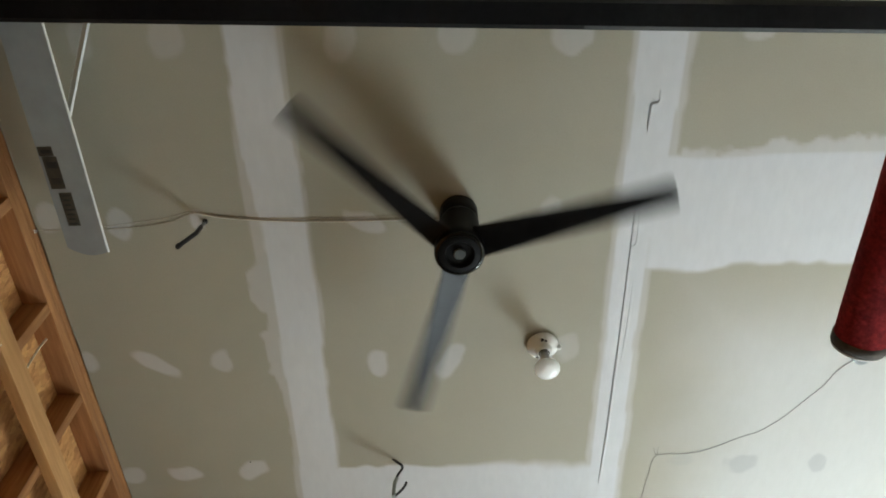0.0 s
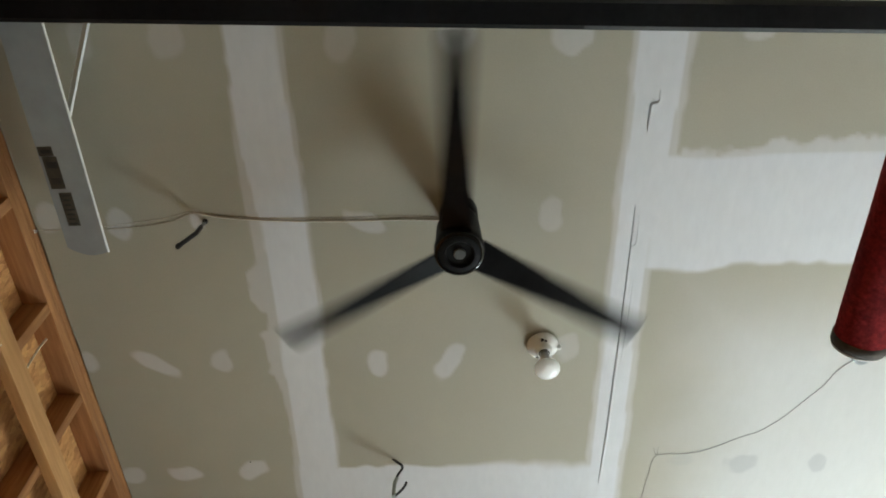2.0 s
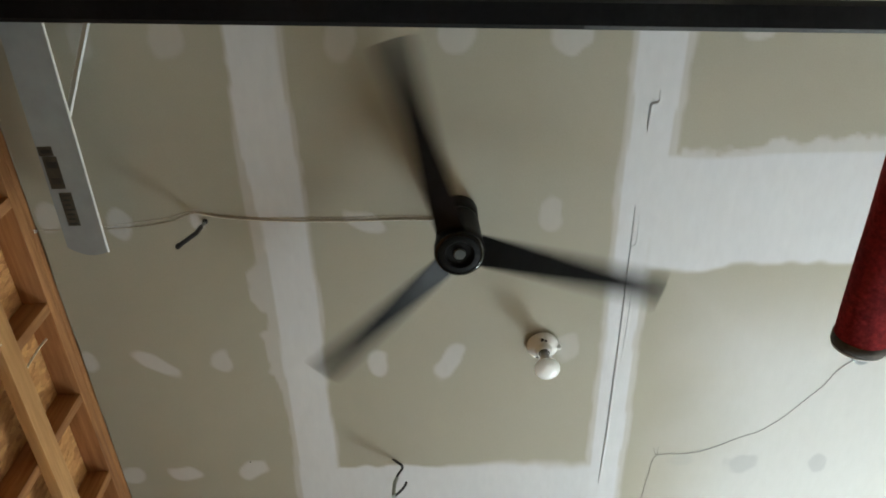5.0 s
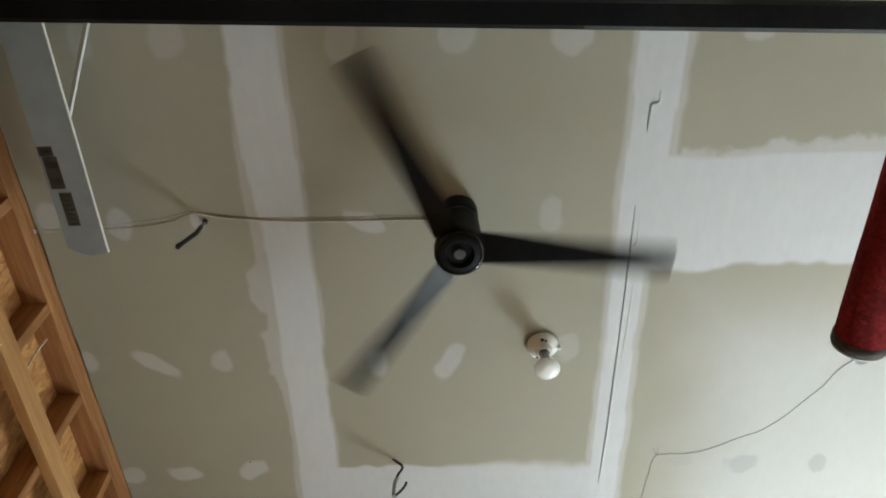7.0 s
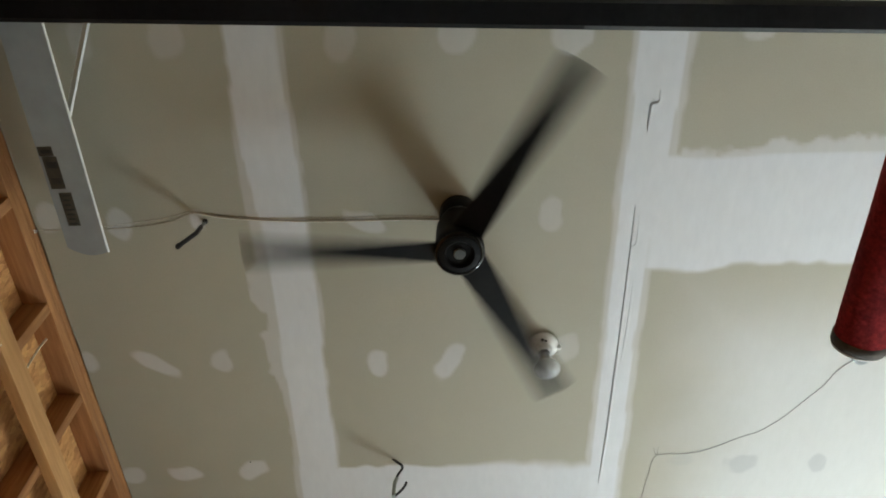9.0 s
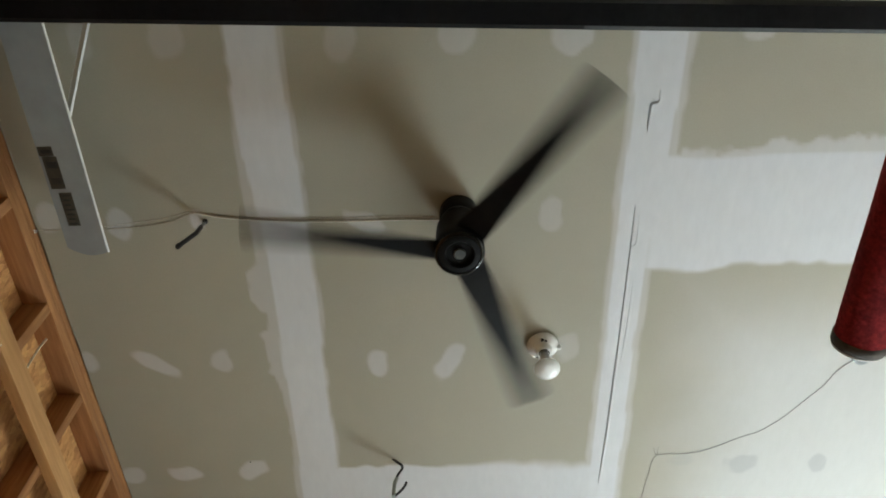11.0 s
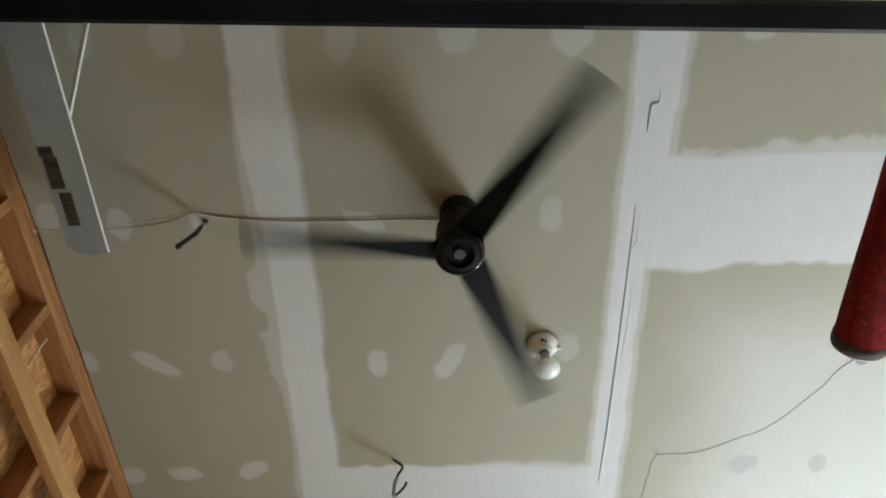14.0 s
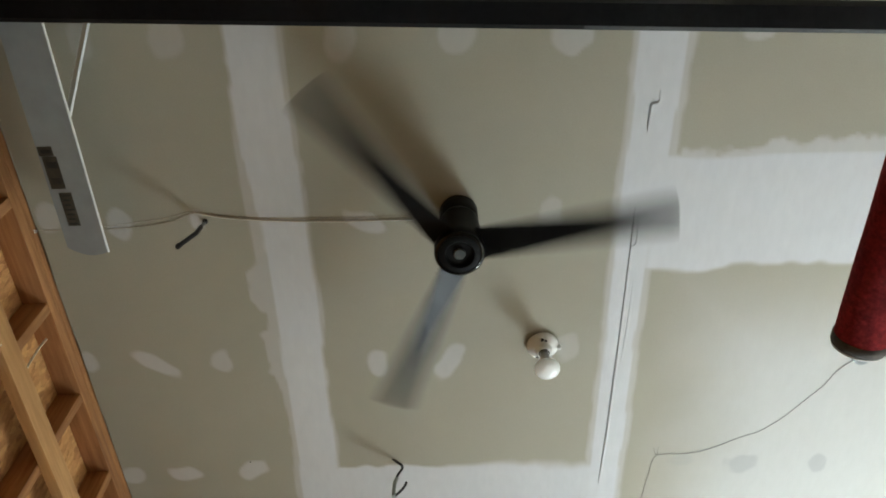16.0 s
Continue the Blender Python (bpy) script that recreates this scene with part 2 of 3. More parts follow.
def compound(x, y):
    """How far joint compound covers the paper, plus a painted wash of window light."""
    n1, n2, n3 = value_noise(x, y, 0.22), value_noise(x, y, 0.05, 1), value_noise(x, y, 0.018, 2)
    wob = 0.008 * n1 + 0.0035 * n2
    # west seam
    left = 0.93 * ease(np.minimum(x + 0.640 - 0.030 * ease(y - 1.0, 0.5) + wob, -0.482 + 0.030 * ease(y - 0.85, 0.9) - x + 0.7 * wob), 0.012)
    lobes = spots(x, y, [(-0.650, 1.455, 0.036, 0.115, 0, 0.55), (-0.640, 1.735, 0.034, 0.10, 0, 0.52)], 0.40)
    # east seam, its feathered edge, and the wide butt joint
    flare = ease(1.15 - y, 0.9)
    right = ease(np.minimum(x - 0.590 + wob, 0.708 + 0.034 * flare - x + wob), 0.012)
    thin = 0.45 * ease(np.minimum(x + 0.647 - 0.018 * ease(y - 1.9, 0.2) + 1.4 * wob, -0.458 + 0.016 * ease(y - 0.9, 0.8) - x + 1.3 * wob), 0.010)
    thin = np.maximum(thin, 0.5 * ease(np.minimum(x - 0.572 + 1.5 * wob, 0.730 + 0.032 * flare - x + 1.4 * wob), 0.016))
    feather = 0.55 * ease(np.minimum(x - 0.58, 0.757 - x + wob), 0.012) * ease(1.0 - y, 0.06)
    butt = ease(np.minimum.reduce([x - 0.70, y - 0.972 - 0.015 * n1, 1.392 + 0.020 * n1 + 0.010 * n2 + 0.02 * ease(0.95 - x, 0.2) - y]), 0.03)
    drag = 0.62 * ease(np.minimum.reduce([x - 0.76 - 0.05 * n2, y - 0.945 - 0.030 * n1 - 0.018 * n2 - 0.009 * n3, 1.05 - y]), 0.024)
    # joint across the far end
    far = ease(np.minimum(y - 2.345 - 0.018 * n1 - 0.010 * n2, 2.70 - y), 0.016 + 0.05 * np.clip((x + 0.1) / 0.5, 0, 1)) * ease(np.minimum(x + 0.60, 0.72 - x), 0.05)
    # window light painted into the colour: paper pales slowly towards the far east corner
    light_wash = 0.56 * ease(np.minimum(x - 1.02 + 0.07 * n1 + 0.015 * n2, y - 1.62 + 0.07 * n1), 0.62)
    m = np.maximum.reduce([light_wash, thin, left, lobes, right, feather, butt, drag, 0.95 * far, spots(x, y, NEAR_SPOTS + FAR_SPOTS, 0.22)])
    return np.clip(m, 0, 1)


# cracks where the joint tape has let go: x, y, half width
CRACKS = [
    ([(0.6755, 0.752, 0.0006), (0.6765, 0.786, 0.0010), (0.672, 0.791, 0.0026), (0.656, 0.793, 0.0036), (0.6505, 0.802, 0.0036), (0.6505, 0.835, 0.0028), (0.651, 0.885, 0.0003)], 0.010),
    ([(0.6430, 1.15, 0.0003), (0.6432, 1.19, 0.0012), (0.6440, 1.30, 0.0012), (0.6440, 1.50, 0.0014), (0.6435, 1.70, 0.0020), (0.6410, 1.92, 0.0028), (0.639, 2.15, 0.0032), (0.634, 2.35, 0.0026), (0.632, 2.46, 0.0004)], 0.007),
    ([(0.6590, 1.17, 0.0003), (0.6615, 1.27, 0.0009), (0.6595, 1.297, 0.0013), (0.654, 1.304, 0.0013), (0.645, 1.305, 0.0010)], 0.003),
    ([(0.667, 1.46, 0.0005), (0.666, 1.60, 0.0012), (0.660, 1.80, 0.0008)], 0.002),
]


def crack_depth(x, y):
    depth = np.zeros_like(x)
    near = (x > 0.615) & (x < 0.70) & (y > 0.70) & (y < 2.5)
    px, py = x[near], y[near]
    best, lip = np.zeros_like(px), np.zeros_like(px)
    for line, deep in CRACKS:
        for (ax, ay, aw), (bx, by, bw) in zip(line, line[1:]):
            dx, dy = bx - ax, by - ay
            t = np.clip(((px - ax) * dx + (py - ay) * dy) / (dx * dx + dy * dy), 0, 1)
            off = np.hypot(px - ax - t * dx, py - ay - t * dy)
            w = aw + (bw - aw) * t
            best = np.maximum(best, deep * ease(w - off, 0.0016))
            side = px - ax - t * dx
            lip = np.maximum(lip, 0.0016 * np.clip(w / 0.003, 0, 1) * (side > 0) * ease(0.010 - off, 0.006))
    depth[near] = best - lip * (best < 0.0005)
    return depth


def build_ceiling():
    xs = np.concatenate([[WEST - 0.14, WEST - 0.07], np.arange(-1.40, 0.622, 0.0085), np.arange(0.623, 0.690, 0.0011), np.arange(0.692, 1.98, 0.0085), np.arange(2.05, EAST + 0.25, 0.15)])
    ys = np.concatenate([np.arange(BACK - 0.1, 0.35, 0.15), np.arange(0.40, 0.774, 0.0085), np.arange(0.776, 0.812, 0.0012), np.arange(0.815, 1.286, 0.0085), np.arange(1.288, 1.312, 0.0012), np.arange(1.316, 2.72, 0.0085), np.arange(2.8, FAR + 0.25, 0.15)])
    gx, gy = np.meshgrid(xs, ys)
    edge = WEST + 0.0204 * (gy - 1.67) + 0.0042 + 0.0003 * value_noise(gx * 0, gy, 0.16, 3)
    gx = np.maximum(gx, edge)
    cover, grey_spot = compound(gx, gy), spots(gx, gy, GREY_SPOTS, 0.3)
    gz = CEIL - 0.0012 * cover + 0.0006 * value_noise(gx, gy, 0.3, 5) + crack_depth(gx, gy)
    nx, ny = len(xs), len(ys)
    low = np.stack([gx, gy, gz], -1).reshape(-1, 3)
    i = np.arange(nx * ny).reshape(ny, nx)
    quads = np.stack([i[:-1, :-1], i[1:, :-1], i[1:, 1:], i[:-1, 1:]], -1).reshape(-1, 4)
    x0, x1, y0, y1 = xs[0], xs[-1], ys[0], ys[-1]
    k, t = len(low), CEIL + 0.013
    top = np.array([(x0, y0, t), (x1, y0, t), (x1, y1, t), (x0, y1, t), (x0, y0, CEIL), (x1, y0, CEIL), (x1, y1, CEIL), (x0, y1, CEIL)])
    more = np.array([(0, 1, 2, 3), (0, 4, 5, 1), (1, 5, 6, 2), (2, 6, 7, 3), (3, 7, 4, 0)]) + k
    me = bpy.data.meshes.new("ceiling")
    me.from_pydata(np.concatenate([low, top]).tolist(), [], np.concatenate([quads, more]).tolist())
    for name, values in (("compound", cover), ("grey_spot", grey_spot)):
        a = me.attributes.new(name, "FLOAT", "POINT")
        a.data.foreach_set("value", np.concatenate([values.ravel(), np.zeros(8)]).astype(np.float32))
    me.materials.append(M_CEIL)
    me.shade_smooth()
    ob = new("ceiling", me)
    return tagged(ob, "bare drywall ceiling with white taped seams and screw spots", "ceiling", kind="structure")


build_ceiling()


# ---- a screw that the compound did not hide ----
screw = bpy.data.meshes.new("drywall_screw")
bm = lathe(bmesh.new(), [(0, 0.002), (0.0020, 0.001), (0.0032, -0.0016), (0.0030, -0.0022), (0.0014, -0.0018), (0, -0.0010)], 14)
bm.to_mesh(screw)
bm.free()
screw.materials.append(M_DARKSLOT)
ob = new("drywall_screw", screw)
ob.matrix_world = pose(-0.808, 2.296, CEIL - 0.0006)
tagged(ob, "small dark drywall screw head in the ceiling", "screw")

# ---- floor and closing walls ----
bm = box(bmesh.new(), WEST - 0.2, EAST + 0.22, BACK - 0.12, FAR + 0.22, -0.12, 0.0)
tagged(mesh_object("floor", bm, M_SUBFLOOR), "bare plywood subfloor", "floor", kind="structure")


def wall_with_window(name, along, at, thick, a0, a1, win, label):
    """A wall along x or y with one opening through it."""
    w0, w1, z0, z1 = win
    bm = bmesh.new()
    for p0, p1, q0, q1 in ((a0, w0, 0, CEIL), (w1, a1, 0, CEIL), (w0, w1, 0, z0), (w0, w1, z1, CEIL)):
        if along == "x":
            box(bm, p0, p1, at, at + thick, q0, q1)
        else:
            box(bm, at, at + thick, p0, p1, q0, q1)
    return tagged(mesh_object(name, bm, M_PLY, smooth=False), label, "wall", kind="structure")


wall_with_window("wall_north", "x", FAR, 0.22, WEST - 0.2, EAST + 0.22, WIN, "bare plywood wall with a window")
wall_with_window("wall_east", "y", EAST, 0.22, BACK, FAR, FILL_WIN, "bare plywood side wall with an added opening for fill light")
bm = box(bmesh.new(), WEST - 0.2, EAST + 0.22, BACK - 0.12, BACK, 0, CEIL)
tagged(mesh_object("wall_south", bm, M_PLY, smooth=False), "bare plywood back wall", "wall", kind="structure")


def window(name, along, at, win):
    w0, w1, z0, z1 = win
    root = empty(name, pose(0, 0, 0), "white vinyl window with two panes", "window")
    root["kind"] = "structure"
    t = 0.05
    pieces = [("frame", w0, w1, z0, z0 + t), ("frame", w0, w1, z1 - t, z1), ("frame", w0, w0 + t, z0 + t, z1 - t), ("frame", w1 - t, w1, z0 + t, z1 - t)]
    for nm, a0, a1, q0, q1 in pieces:
        b = bmesh.new()
        box(b, a0, a1, at + 0.03, at + 0.09, q0, q1, 0.004) if along == "x" else box(b, at + 0.03, at + 0.09, a0, a1, q0, q1, 0.004)
        part(nm, b, M_FRAME, root)
    mid = (w0 + w1) / 2
    for a0, a1 in ((w0 + t, mid), (mid, w1 - t)):
        b = bmesh.new()
        box(b, a0, a1, at + 0.055, at + 0.061, z0 + t, z1 - t) if along == "x" else box(b, at + 0.055, at + 0.061, a0, a1, z0 + t, z1 - t)
        pane = part("pane", b, M_GLASS, root, "clear glass pane")
        pane.visible_shadow = False
    return root


window("window_1", "x", FAR, WIN)
# unseen, added to frame the fill lamp
window("fill_window", "y", EAST, FILL_WIN)

# ---- west wall: open stud framing; its own space: y along the wall, x towards the room, z up ----
WALL = pose(WEST, 1.67, 0.0, 0, 0, -1.17)
west = empty("wall_west", WALL, "open stud wall of sawn pine backed with strand board", "wall")
west["kind"] = "structure"
TOP = CEIL + 0.0115


def lumber(name, length, wide, deep, m, material=M_PINE, label="", parent=west):
    """A bevelled board, its length along local x from 0."""
    b = box(bmesh.new(), 0, length, -wide / 2, wide / 2, -deep / 2, deep / 2, 0.0018)
    ob = mesh_object(name, b, material, parent)
    ob.matrix_basis = m
    return tagged(ob, label) if label else ob


Y0, Y1 = -4.2, 2.52
# double top plate: depth 89 mm behind the face
lumber("top_plate", Y1 - Y0, 0.089, 0.038, pose(-0.0445, Y0, TOP - 0.019, 0, 0, 90), M_PINE, "upper sawn pine top plate")
lumber("top_plate", Y1 - Y0, 0.0885, 0.0485, pose(-0.0448, Y0, TOP - 0.0627, 0, 0, 90), M_PINE, "lower sawn pine top plate")
lumber("sole_plate", Y1 - Y0, 0.089, 0.038, pose(-0.0445, Y0, 0.019, 0, 0, 90), M_PINE)
for k in range(-9, 7):
    y = 1.443 - 1.67 + 0.019 + 0.406 * k
    if Y0 < y < Y1:
        lumber("stud", TOP - 0.087 - 0.038, 0.038, 0.087, pose(-0.0450, y, 0.038, 0, -90, 0) , M_PINE)
b = box(bmesh.new(), -0.103, -0.0905, Y0, Y1, 0, TOP)
tagged(mesh_object("sheathing", b, M_OSB, west, smooth=False), "flaky strand board sheathing")
lumber("rail", 3.6, 0.080, 0.038, pose(0.0195, -1.9, 2.591, 0, 0, 90) @ pose(0, 0, 0, 90), M_PINE_PALE, "pale pine rail nailed across the studs")

b = tube(bmesh.new(), [(-0.012, -0.118, 2.845), (-0.004, -0.128, 2.76), (0.012, -0.137, 2.66)], 0.0036, 6, 4)
tagged(mesh_object("splinter", b, M_SPLINTER, west), "thin pale wood splinter")

b = tube(bmesh.new(), [(0.0, -0.328, 2.625), (0.022, -0.322, 2.585), (0.040, -0.310, 2.555)], 0.0030, 6, 4)
tagged(mesh_object("bent_nail", b, M_SPLINTER, west), "bright bent nail above the rail")

# ---- black steel beam ----
beam = empty("steel_beam", pose(0, 0.4274, CEIL - 0.335, 0, 0, 1.88), "black steel box beam crossing under the ceiling", "beam")
b = box(bmesh.new(), WEST + 0.02, EAST - 0.02, -0.0315, 0.0362, -0.035, 0.035)
long_edges = [e for e in b.edges if abs(e.verts[0].co.x - e.verts[1].co.x) > 1]
low_edge = [e for e in long_edges if e.verts[0].co.y > 0 > e.verts[0].co.z]
bmesh.ops.bevel(b, geom=low_edge, offset=0.0135, segments=1, profile=0.5, affect="EDGES")
part("box_section", b, M_STEEL_BLACK, beam)
# painted highlight: a lighter strip on the chamfer's window end only
b = box(bmesh.new(), 0.36, EAST - 0.022, -0.0088, 0.0088, -0.0006, 0.0006)
part("edge_strip", b, M_LIT_STEEL, beam, "lower edge painted greyer where it catches window light").matrix_basis = pose(0, 0.0362 - 0.00675 + 0.0002, -0.035 + 0.00675 - 0.0002, 45)
for x0, x1 in ((WEST + 0.005, WEST + 0.018), (EAST - 0.019, EAST - 0.006)):
    b = box(bmesh.new(), x0, x1, -0.075, 0.075, -0.075, 0.075, 0.003)
    part("end_plate", b, M_STEEL_BLACK, beam)

# ---- ceiling fan ----
FAN = (0.054, 1.159)
ceiling_fan = empty("ceiling_fan", pose(FAN[0], FAN[1], CEIL), "black three-blade ceiling fan spinning under the drywall", "ceiling fan")
part("canopy", lathe(bmesh.new(), [(0, -0.001), (0.060, -0.001), (0.0635, -0.006), (0.0635, -0.078), (0.060, -0.084), (0, -0.084)]), M_BLACK, ceiling_fan)
part("trim_ring", lathe(bmesh.new(), [(0.040, -0.0845), (0.0632, -0.0845), (0.0640, -0.087), (0.0632, -0.0895), (0.040, -0.0895)]), M_CHROME, ceiling_fan, "thin dark metal ring")
part("neck", lathe(bmesh.new(), [(0, -0.090), (0.056, -0.090), (0.0625, -0.094), (0.0630, -0.118), (0, -0.118)]), M_BLACK, ceiling_fan)
HUB = -0.245
rotor = part("motor_housing", lathe(bmesh.new(), [(0, 0.124), (0.064, 0.124), (0.0695, 0.119), (0.0740, 0.02), (0.0770, 0.004), (0.0775, -0.024), (0.074, -0.035), (0.066, -0.040),
                                                   (0.046, -0.041), (0.043, -0.038), (0.041, -0.030), (0.0, -0.030)], 64), M_BLACK, ceiling_fan)
part("cap", lathe(bmesh.new(), [(0, -0.0295), (0.018, -0.0295), (0.0185, -0.0355), (0.016, -0.0385), (0, -0.0395)], 32), M_GREYCAP, rotor, "small grey centre cap")
part("rim_ring", lathe(bmesh.new(), [(0.0755, -0.0300), (0.0766, -0.0325), (0.0752, -0.0368), (0.0722, -0.0400), (0.0680, -0.0420), (0.0655, -0.0422), (0.0645, -0.0405)], 72), M_GLOSS, rotor, "glossy black rounded rim")


def blade_mesh():
    bm = bmesh.new()
    n, m = 26, 10
    rings = []
    for i in range(n + 1):
        s = i / n
        r = 0.058 + (0.665 - 0.058) * s
        chord = 0.098 - 0.030 * s
        if s > 0.965:
            chord *= 1 - 0.16 * ((s - 0.965) / 0.035) ** 2
        pitch = radians(21 - 6 * s)
        ring = []
        for k in range(2 * m):
            u = k / m if k <= m else (2 * m - k) / m      # 0 trailing .. 1 leading
            top = k <= m
            h = 0.0045 * math.sin(math.pi * min(max(u, 0.02), 0.98)) + 0.0007
            arch = 0.006 * math.sin(math.pi * u)
            a = (u - 0.5) * chord + 0.010 * (1 - s) - 0.004 * s   # swept back a little towards the tip
            z = (h if top else -h) + arch
            # leading edge towards -y (the way it turns) and up
            y, z2 = -(a * math.cos(pitch) - z * math.sin(pitch)), a * math.sin(pitch) + z * math.cos(pitch)
            ring.append(bm.verts.new((r, y, z2 - 0.009)))
        rings.append(ring)
    for a, b2 in zip(rings, rings[1:]):
        for k in range(2 * m):
            bm.faces.new((a[k], a[(k + 1) % (2 * m)], b2[(k + 1) % (2 * m)], b2[k]))
    bm.faces.new(rings[0])
    bm.faces.new(rings[-1])
    bmesh.ops.recalc_face_normals(bm, faces=bm.faces)
    return bm


first = part("blade", blade_mesh(), M_BLADE, rotor)
for k in (1, 2):
    ob = new("blade", first.data)
    ob.parent = rotor
    ob.matrix_basis = pose(0, 0, 0, 0, 0, 120 * k)

# ---- lamp holder with bulb ----
lamp = empty("lamp_holder", pose(0.362, 1.722, CEIL), "white porcelain ceiling lamp holder with an unlit bulb", "lamp holder")
part("base", lathe(bmesh.new(), [(0, -0.001), (0.054, -0.001), (0.058, -0.005), (0.058, -0.014), (0.054, -0.020), (0.040, -0.030), (0.032, -0.036), (0.028, -0.052), (0.025, -0.056), (0.020, -0.056), (0.019, -0.050), (0, -0.050)]), M_PORCELAIN, lamp)
part("socket_ring", lathe(bmesh.new(), [(0.0185, -0.0515), (0.0200, -0.0562), (0.0185, -0.0575), (0.016, -0.056)]), M_DARKSLOT, lamp, "dark metal socket ring")
bulb = part("bulb", lathe(bmesh.new(), [(0.0200, -0.125), (0.036, -0.1285), (0.0435, -0.134), (0.0460, -0.141), (0.0450, -0.148), (0.039, -0.154), (0.028, -0.159), (0.014, -0.162), (0, -0.163)], 40), M_BULB, lamp, "frosted white bulb")
part("bulb_neck", lathe(bmesh.new(), [(0.0130, -0.050), (0.0130, -0.062), (0.0155, -0.066), (0.0195, -0.110), (0.0205, -0.126), (0.0, -0.127)]), M_BULBNECK, bulb, "grey plastic bulb collar")
for ang, off in ((-98, 0.041), (-79, 0.037), (118, 0.041)):
    b = lathe(bmesh.new(), [(0, -0.018), (0.006, -0.018), (0.006, -0.0300), (0.004, -0.032), (0, -0.032)], 16)
    s = part("screw", b, M_DARKSLOT, lamp, "dark screw head")
    s.matrix_basis = pose(off * math.cos(radians(ang)), off * math.sin(radians(ang)), -0.001)
b = box(bmesh.new(), 0.052, 0.066, -0.006, 0.006, -0.030, -0.010, 0.002)
part("switch_tab", b, M_PORCELAIN, lamp)


# ---- cables ----
def cable(name, pts, radius, material, label, steps=8):
    ob = mesh_object(name, tube(bmesh.new(), pts, radius, 8, steps), material)
    return tagged(ob, label, "cable")


def on_ceiling(rows, gap):
    return [(x, y, CEIL - gap - s) for x, y, s in rows]


# from the stub to the fan this cord stands in for the pale cord's shadow
cable("fan_cord", on_ceiling([(-1.385, 1.197, 0.0), (-1.28, 1.20, 0.0), (-1.15, 1.199, 0.0), (-1.041, 1.194, 0.0), (-0.914, 1.176, 0.0), (-0.835, 1.146, 0.0), (-0.79, 1.147, 0.001), (-0.72, 1.161, 0.002), (-0.55, 1.170, 0.001), (-0.346, 1.174, 0.001), (-0.15, 1.172, 0.001), (-0.004, 1.180, 0.0)], 0.0016),
      0.0012, M_CABLE_BROWN, "thin tan cord along the drywall, then the pale cord's shadow line to the fan")
cable("fan_cord", on_ceiling([(-0.80, 1.149, 0.001), (-0.72, 1.166, 0.001), (-0.55, 1.180, 0.001), (-0.346, 1.187, 0.001), (-0.15, 1.186, 0.001), (-0.004, 1.189, 0.001)], 0.0026),
      0.0024, M_CABLE_PALE, "thin pale cord running to the fan")
cable("fan_cord", on_ceiling([(-1.135, 1.188, 0.0), (-1.03, 1.177, 0.0), (-0.911, 1.160, 0.0), (-0.84, 1.141, 0.0), (-0.80, 1.149, 0.0)], 0.0014),
      0.0010, M_CABLE_PALE, "fine pale cord beside the tan one")
cable("cord_staple", [(-1.372, 1.193, CEIL - 0.012), (-1.362, 1.194, CEIL - 0.009), (-1.361, 1.200, CEIL - 0.009), (-1.371, 1.201, CEIL - 0.012)], 0.0018, M_WHITEEDGE, "small white cord staple at the wall plate", 0)
stub = empty("cable_stub", pose(-0.797, 1.178, CEIL), "short black cable hanging from a drywall hole", "cable")
part("white_sleeve", tube(bmesh.new(), [(0.0, -0.006, 0.004), (0.004, -0.002, -0.012), (-0.002, 0.0, -0.030), (-0.006, 0.004, -0.040)], 0.0055), M_CABLE_GREY, stub, "pale inner sleeve")
part("jacket", tube(bmesh.new(), [(-0.004, 0.002, -0.034), (-0.009, 0.003, -0.073), (-0.026, 0.006, -0.1065), (-0.046, 0.0105, -0.142)], 0.0078), M_CABLE_BLACK, stub)
part("grommet", lathe(bmesh.new(), [(0, 0.0), (0.0085, 0.0), (0.0095, -0.004), (0.008, -0.012), (0, -0.013)], 16), M_CABLE_BLACK, stub, "black rubber grommet").matrix_basis = pose(0.003, -0.002, -0.001)
part("end_nut", lathe(bmesh.new(), [(0, 0.010), (0.0075, 0.008), (0.0095, 0.0), (0.0075, -0.008), (0, -0.010)], 16), M_CABLE_BLACK, stub).matrix_basis = pose(-0.048, 0.011, -0.145)

lead = empty("hanging_leads", pose(-0.196, 2.318, CEIL), "black electrical leads hanging from the ceiling joint", "cable")
part("lead", tube(bmesh.new(), [(-0.030, -0.020, 0.004), (-0.010, -0.006, -0.004), (0.008, 0.004, -0.012), (0.010, 0.006, -0.030), (-0.004, 0.004, -0.060), (-0.010, 0.002, -0.085)], 0.0052), M_CABLE_BLACK, lead, "black lead")
part("grey_sleeve", tube(bmesh.new(), [(-0.008, 0.002, -0.080), (-0.016, 0.002, -0.110), (-0.018, 0.006, -0.170)], 0.0078), M_SLEEVE, lead, "grey-green outer sleeve")
part("lead", tube(bmesh.new(), [(-0.012, 0.010, -0.165), (0.008, 0.012, -0.140), (0.024, 0.012, -0.115), (0.030, 0.012, -0.095)], 0.0052), M_CABLE_BLACK, lead, "short bent black lead")

cable("thin_wire", on_ceiling([(1.572, 1.795, 0.0015), (1.530, 1.838, 0.0005), (1.490, 1.885, 0.0), (1.461, 1.948, 0.0), (1.398, 2.031, 0.0), (1.335, 2.112, 0.0), (1.262, 2.178, 0.0), (1.186, 2.213, 0.0), (1.046, 2.285, 0.0), (0.948, 2.299, 0.0), (0.858, 2.309, 0.0), (0.838, 2.416, 0.0), (0.826, 2.55, 0.0), (0.820, 2.68, 0.0)], 0.0022),
      0.0009, M_WIRE_THIN, "thin grey wire running along the ceiling")
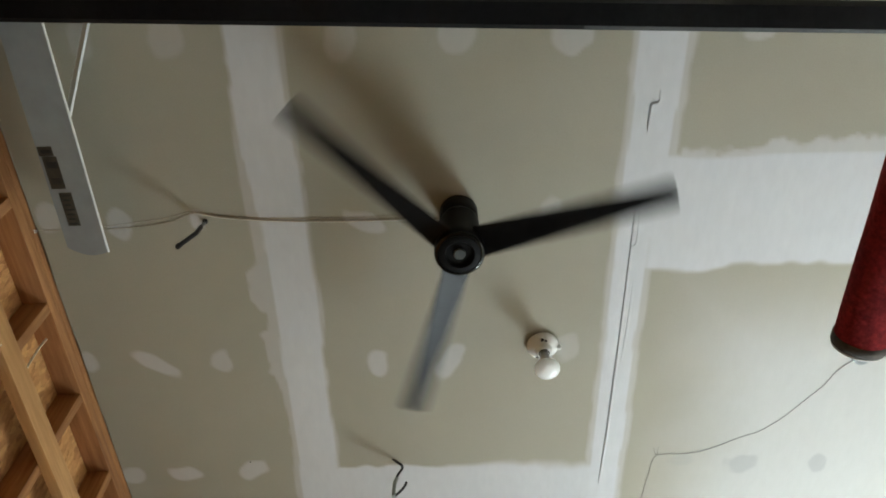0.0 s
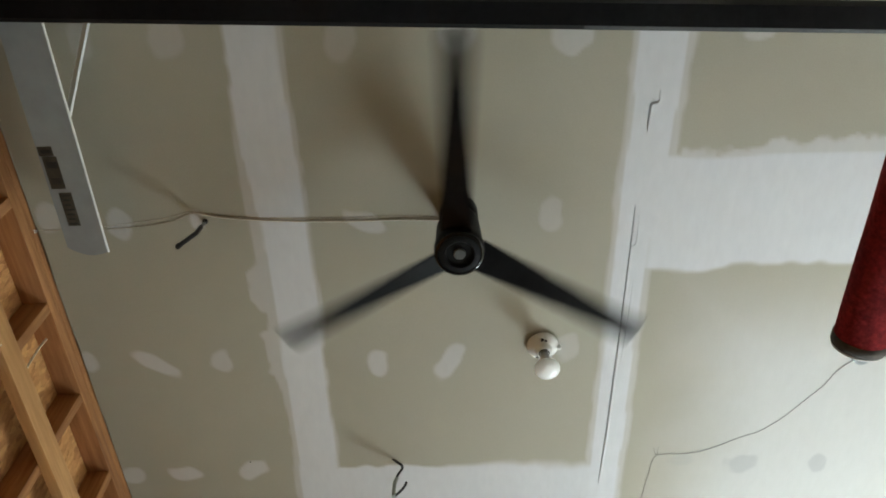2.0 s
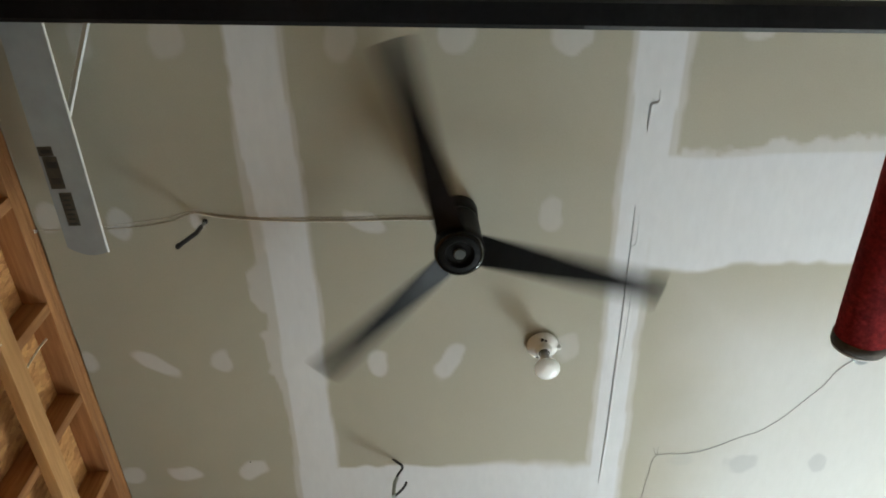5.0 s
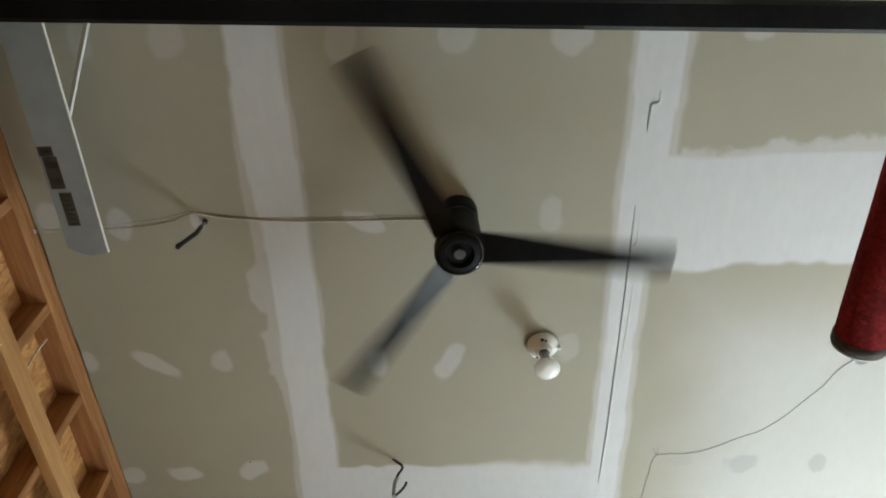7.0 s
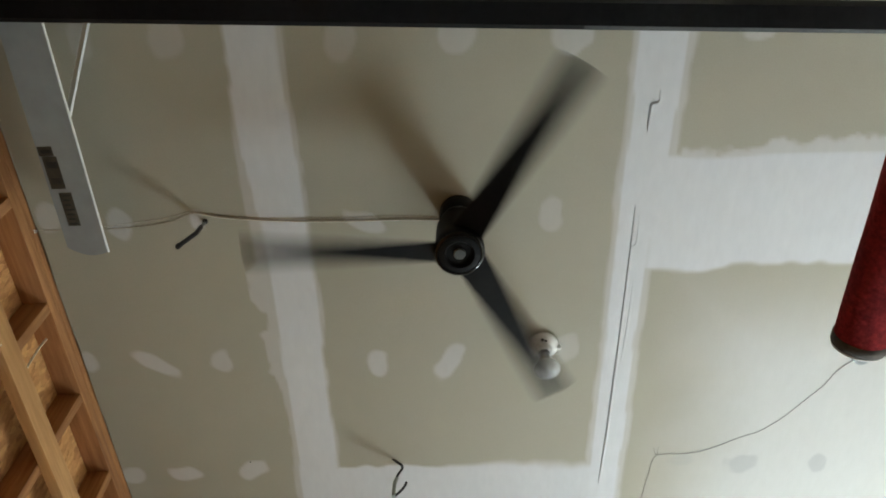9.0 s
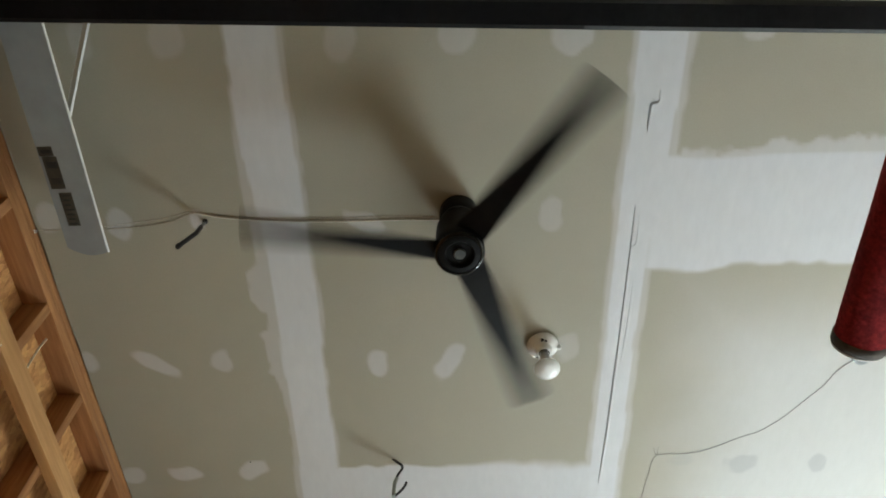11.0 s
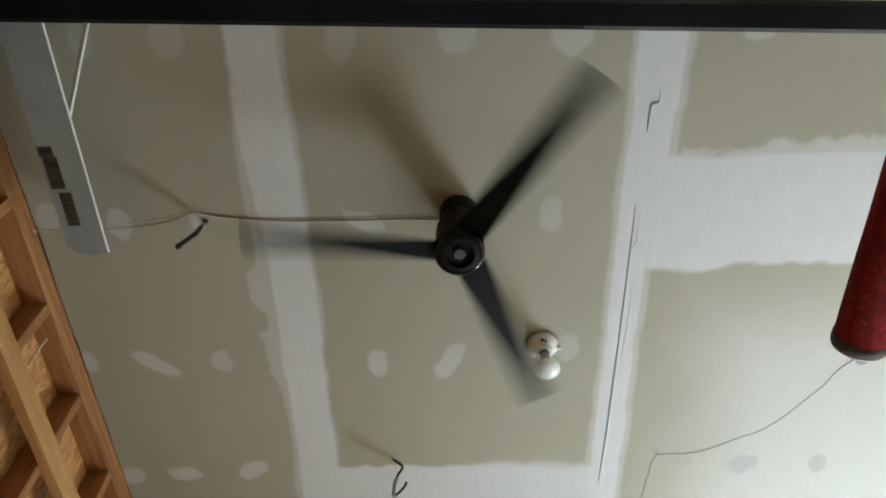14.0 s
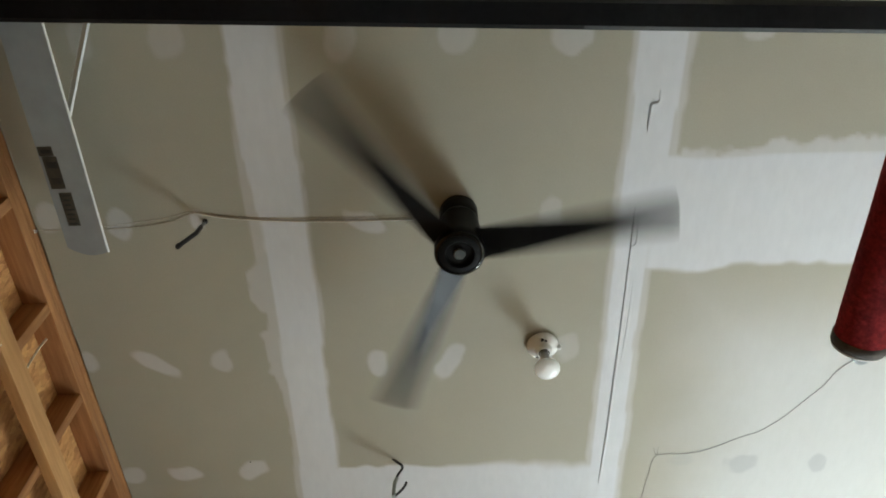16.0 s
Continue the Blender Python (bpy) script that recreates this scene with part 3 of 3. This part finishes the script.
ros = empty("ceiling_rosette", pose(1.572, 1.808, CEIL), "small white ceiling rosette with a thin wire", "rosette")
part("ring", lathe(bmesh.new(), [(0.012, -0.0015), (0.034, -0.0015), (0.036, -0.004), (0.034, -0.012), (0.026, -0.016), (0.014, -0.014), (0.012, -0.010)], 32), M_GREYED_WHITE, ros)
part("grommet", lathe(bmesh.new(), [(0, -0.0015), (0.0115, -0.0015), (0.0115, -0.012), (0.008, -0.014), (0, -0.014)], 20), M_GREYCAP, ros, "grey grommet")
cable("wire_staple", on_ceiling([(0.842, 2.262, 0.0), (0.852, 2.296, 0.004), (0.860, 2.298, 0.004), (0.862, 2.262, 0.0)], 0.001), 0.0009, M_WIRE_THIN, "small wire staple in the drywall", 0)

# ---- red tube ----
def red_tube():
    root = empty("red_tube", pose(1.0578, 1.1997, CEIL - 0.7052), "red pile fabric tube with dark collar hung below the beam", "tube")
    bm = bmesh.new()
    n, m, length, r = 110, 48, 2.4, 0.0654
    rings = []
    for i in range(n + 1):
        y = -0.0225 - i / n * length
        ring = []
        for k in range(m):
            a = 2 * math.pi * k / m
            lump = 1 + 0.026 * noise.noise(Vector((math.cos(a) * 0.8, math.sin(a) * 0.8, y * 6))) + 0.014 * noise.noise(Vector((math.cos(a) * 3, math.sin(a) * 3, y * 18)))
            ring.append(bm.verts.new((r * lump * math.cos(a), y, r * lump * math.sin(a))))
        rings.append(ring)
    for a, b2 in zip(rings, rings[1:]):
        for k in range(m):
            bm.faces.new((a[k], a[(k + 1) % m], b2[(k + 1) % m], b2[k]))
    bm.faces.new(rings[0])
    bm.faces.new(rings[-1])
    bmesh.ops.recalc_face_normals(bm, faces=bm.faces)
    part("cover", bm, M_RED, root)
    c = part("end_collar", lathe(bmesh.new(), [(0, 0.0), (0.062, 0.0), (0.0667, 0.0026), (0.0682, 0.0077), (0.0682, 0.026), (0.0655, 0.031), (0, 0.031)], 56), M_COLLAR, root, "dark brown end collar")
    c.matrix_basis = pose(0, 0, 0, 90)
    c = part("liner", lathe(bmesh.new(), [(0.056, 0.0), (0.0655, 0.0), (0.0662, -0.0015), (0.0655, -0.0034), (0.056, -0.0034)], 56), M_LINER, root, "thin white plastic liner")
    c.matrix_basis = pose(0, 0, 0, 90)
    for y in (-1.15, -2.1):
        b = tube(bmesh.new(), [(0, y, 0.06), (0, y, 0.4), (0, y, 0.704)], 0.004, 8, 0)
        part("hanger_rod", b, M_DARKSLOT, root, "thin metal hanger rod")
    return root


red_tube()

# ---- white board hung beside the stud wall ----
DROP = 0.150
board = empty("hung_board", pose(-1.141, 0.0, CEIL - DROP, 0, 0, -0.40), "long white coated board hung under the ceiling on straps", "board")


def round_ended(x0, x1, y0, y1, bulge, z0, z1):
    """A board whose far end is a shallow arc."""
    bm = bmesh.new()
    outline = [(x0, y0), (x1, y0)] + [(x1 + (x0 - x1) * k / 12, y1 + bulge * math.sin(math.pi * min(1, k / 12 * 1.0)) - 0.02 * (k / 12) ** 2) for k in range(13)]
    low, top = [bm.verts.new((x, y, z0)) for x, y in outline], [bm.verts.new((x, y, z1)) for x, y in outline]
    bm.faces.new(low)
    bm.faces.new(top)
    for k in range(len(outline)):
        n = (k + 1) % len(outline)
        bm.faces.new((low[k], low[n], top[n], top[k]))
    bmesh.ops.recalc_face_normals(bm, faces=bm.faces)
    return bm


# underside in the shaded white, room-side edge in the bright one
part("panel", round_ended(-0.062, 0.0595, -0.9, 1.203, 0.014, 0.0, 0.012), M_GREYED_WHITE, board)
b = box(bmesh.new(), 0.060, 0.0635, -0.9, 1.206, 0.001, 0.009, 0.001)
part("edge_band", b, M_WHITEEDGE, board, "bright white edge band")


def strap(p0, p1):
    """A light angle strip: a flat leg below and a thin upright leg towards the room."""
    bm = bmesh.new()
    a, c = Vector(p0), Vector(p1)
    d = (c - a).normalized()
    side = d.cross(Vector((0, 0, 1))).normalized()
    if side.x < 0:
        side = -side
    up = side.cross(d).normalized()
    if up.z < 0:
        up = -up
    for s0, s1, t0, t1 in ((-0.007, 0.0045, -0.001, 0.001), (0.005, 0.0075, -0.004, 0.014)):
        vs = [bm.verts.new(q + s * side + t * up) for q in (a, c) for s, t in ((s0, t0), (s1, t0), (s1, t1), (s0, t1))]
        for f in ((0, 1, 2, 3), (4, 5, 6, 7), (0, 1, 5, 4), (1, 2, 6, 5), (2, 3, 7, 6), (3, 0, 4, 7)):
            bm.faces.new([vs[k] for k in f])
    bmesh.ops.recalc_face_normals(bm, faces=bm.faces)
    part("strap", bm, M_WHITEEDGE, board, "white hanging strap")


strap((0.050, 0.752, 0.013), (0.160, 0.42, DROP - 0.008))
strap((0.055, -0.62, 0.013), (0.130, -0.92, DROP - 0.008))
for y0, y1, x0, x1, bars in ((0.838, 0.868, -0.0585, -0.016, 1), (0.870, 0.976, -0.053, -0.0095, 2), (0.990, 1.104, -0.036, 0.002, 7)):
    b = box(bmesh.new(), x0, x1, y0, y1, -0.0012, -0.0002)
    st = part("sticker", b, M_STICKER, board, "dark olive printed sticker")
    for k in range(bars):
        y = y0 + (y1 - y0) * (k + 0.5) / bars
        q = box(bmesh.new(), x0 + 0.008, x1 - 0.004 - 0.003 * (k % 3), y - 0.20 * (y1 - y0) / bars, y + 0.2 * (y1 - y0) / bars, -0.0022, -0.0013)
        part("print_bar", q, M_PRINT, st)


# ---- what moves: the fan runs up to speed ----
def turned(t):
    """Degrees the fan has turned by t seconds."""
    return 15.93 + 495.515 * t + 11.6535 * t ** 2 - 0.37993 * t ** 3 + 0.0152237 * t ** 4 - 0.00038062 * t ** 5


def motions():
    walk(rotor, [(k / 15, pose(-0.004, 0, HUB, 0, 0, -turned(k / 15))) for k in range(0, 241)])


motions()
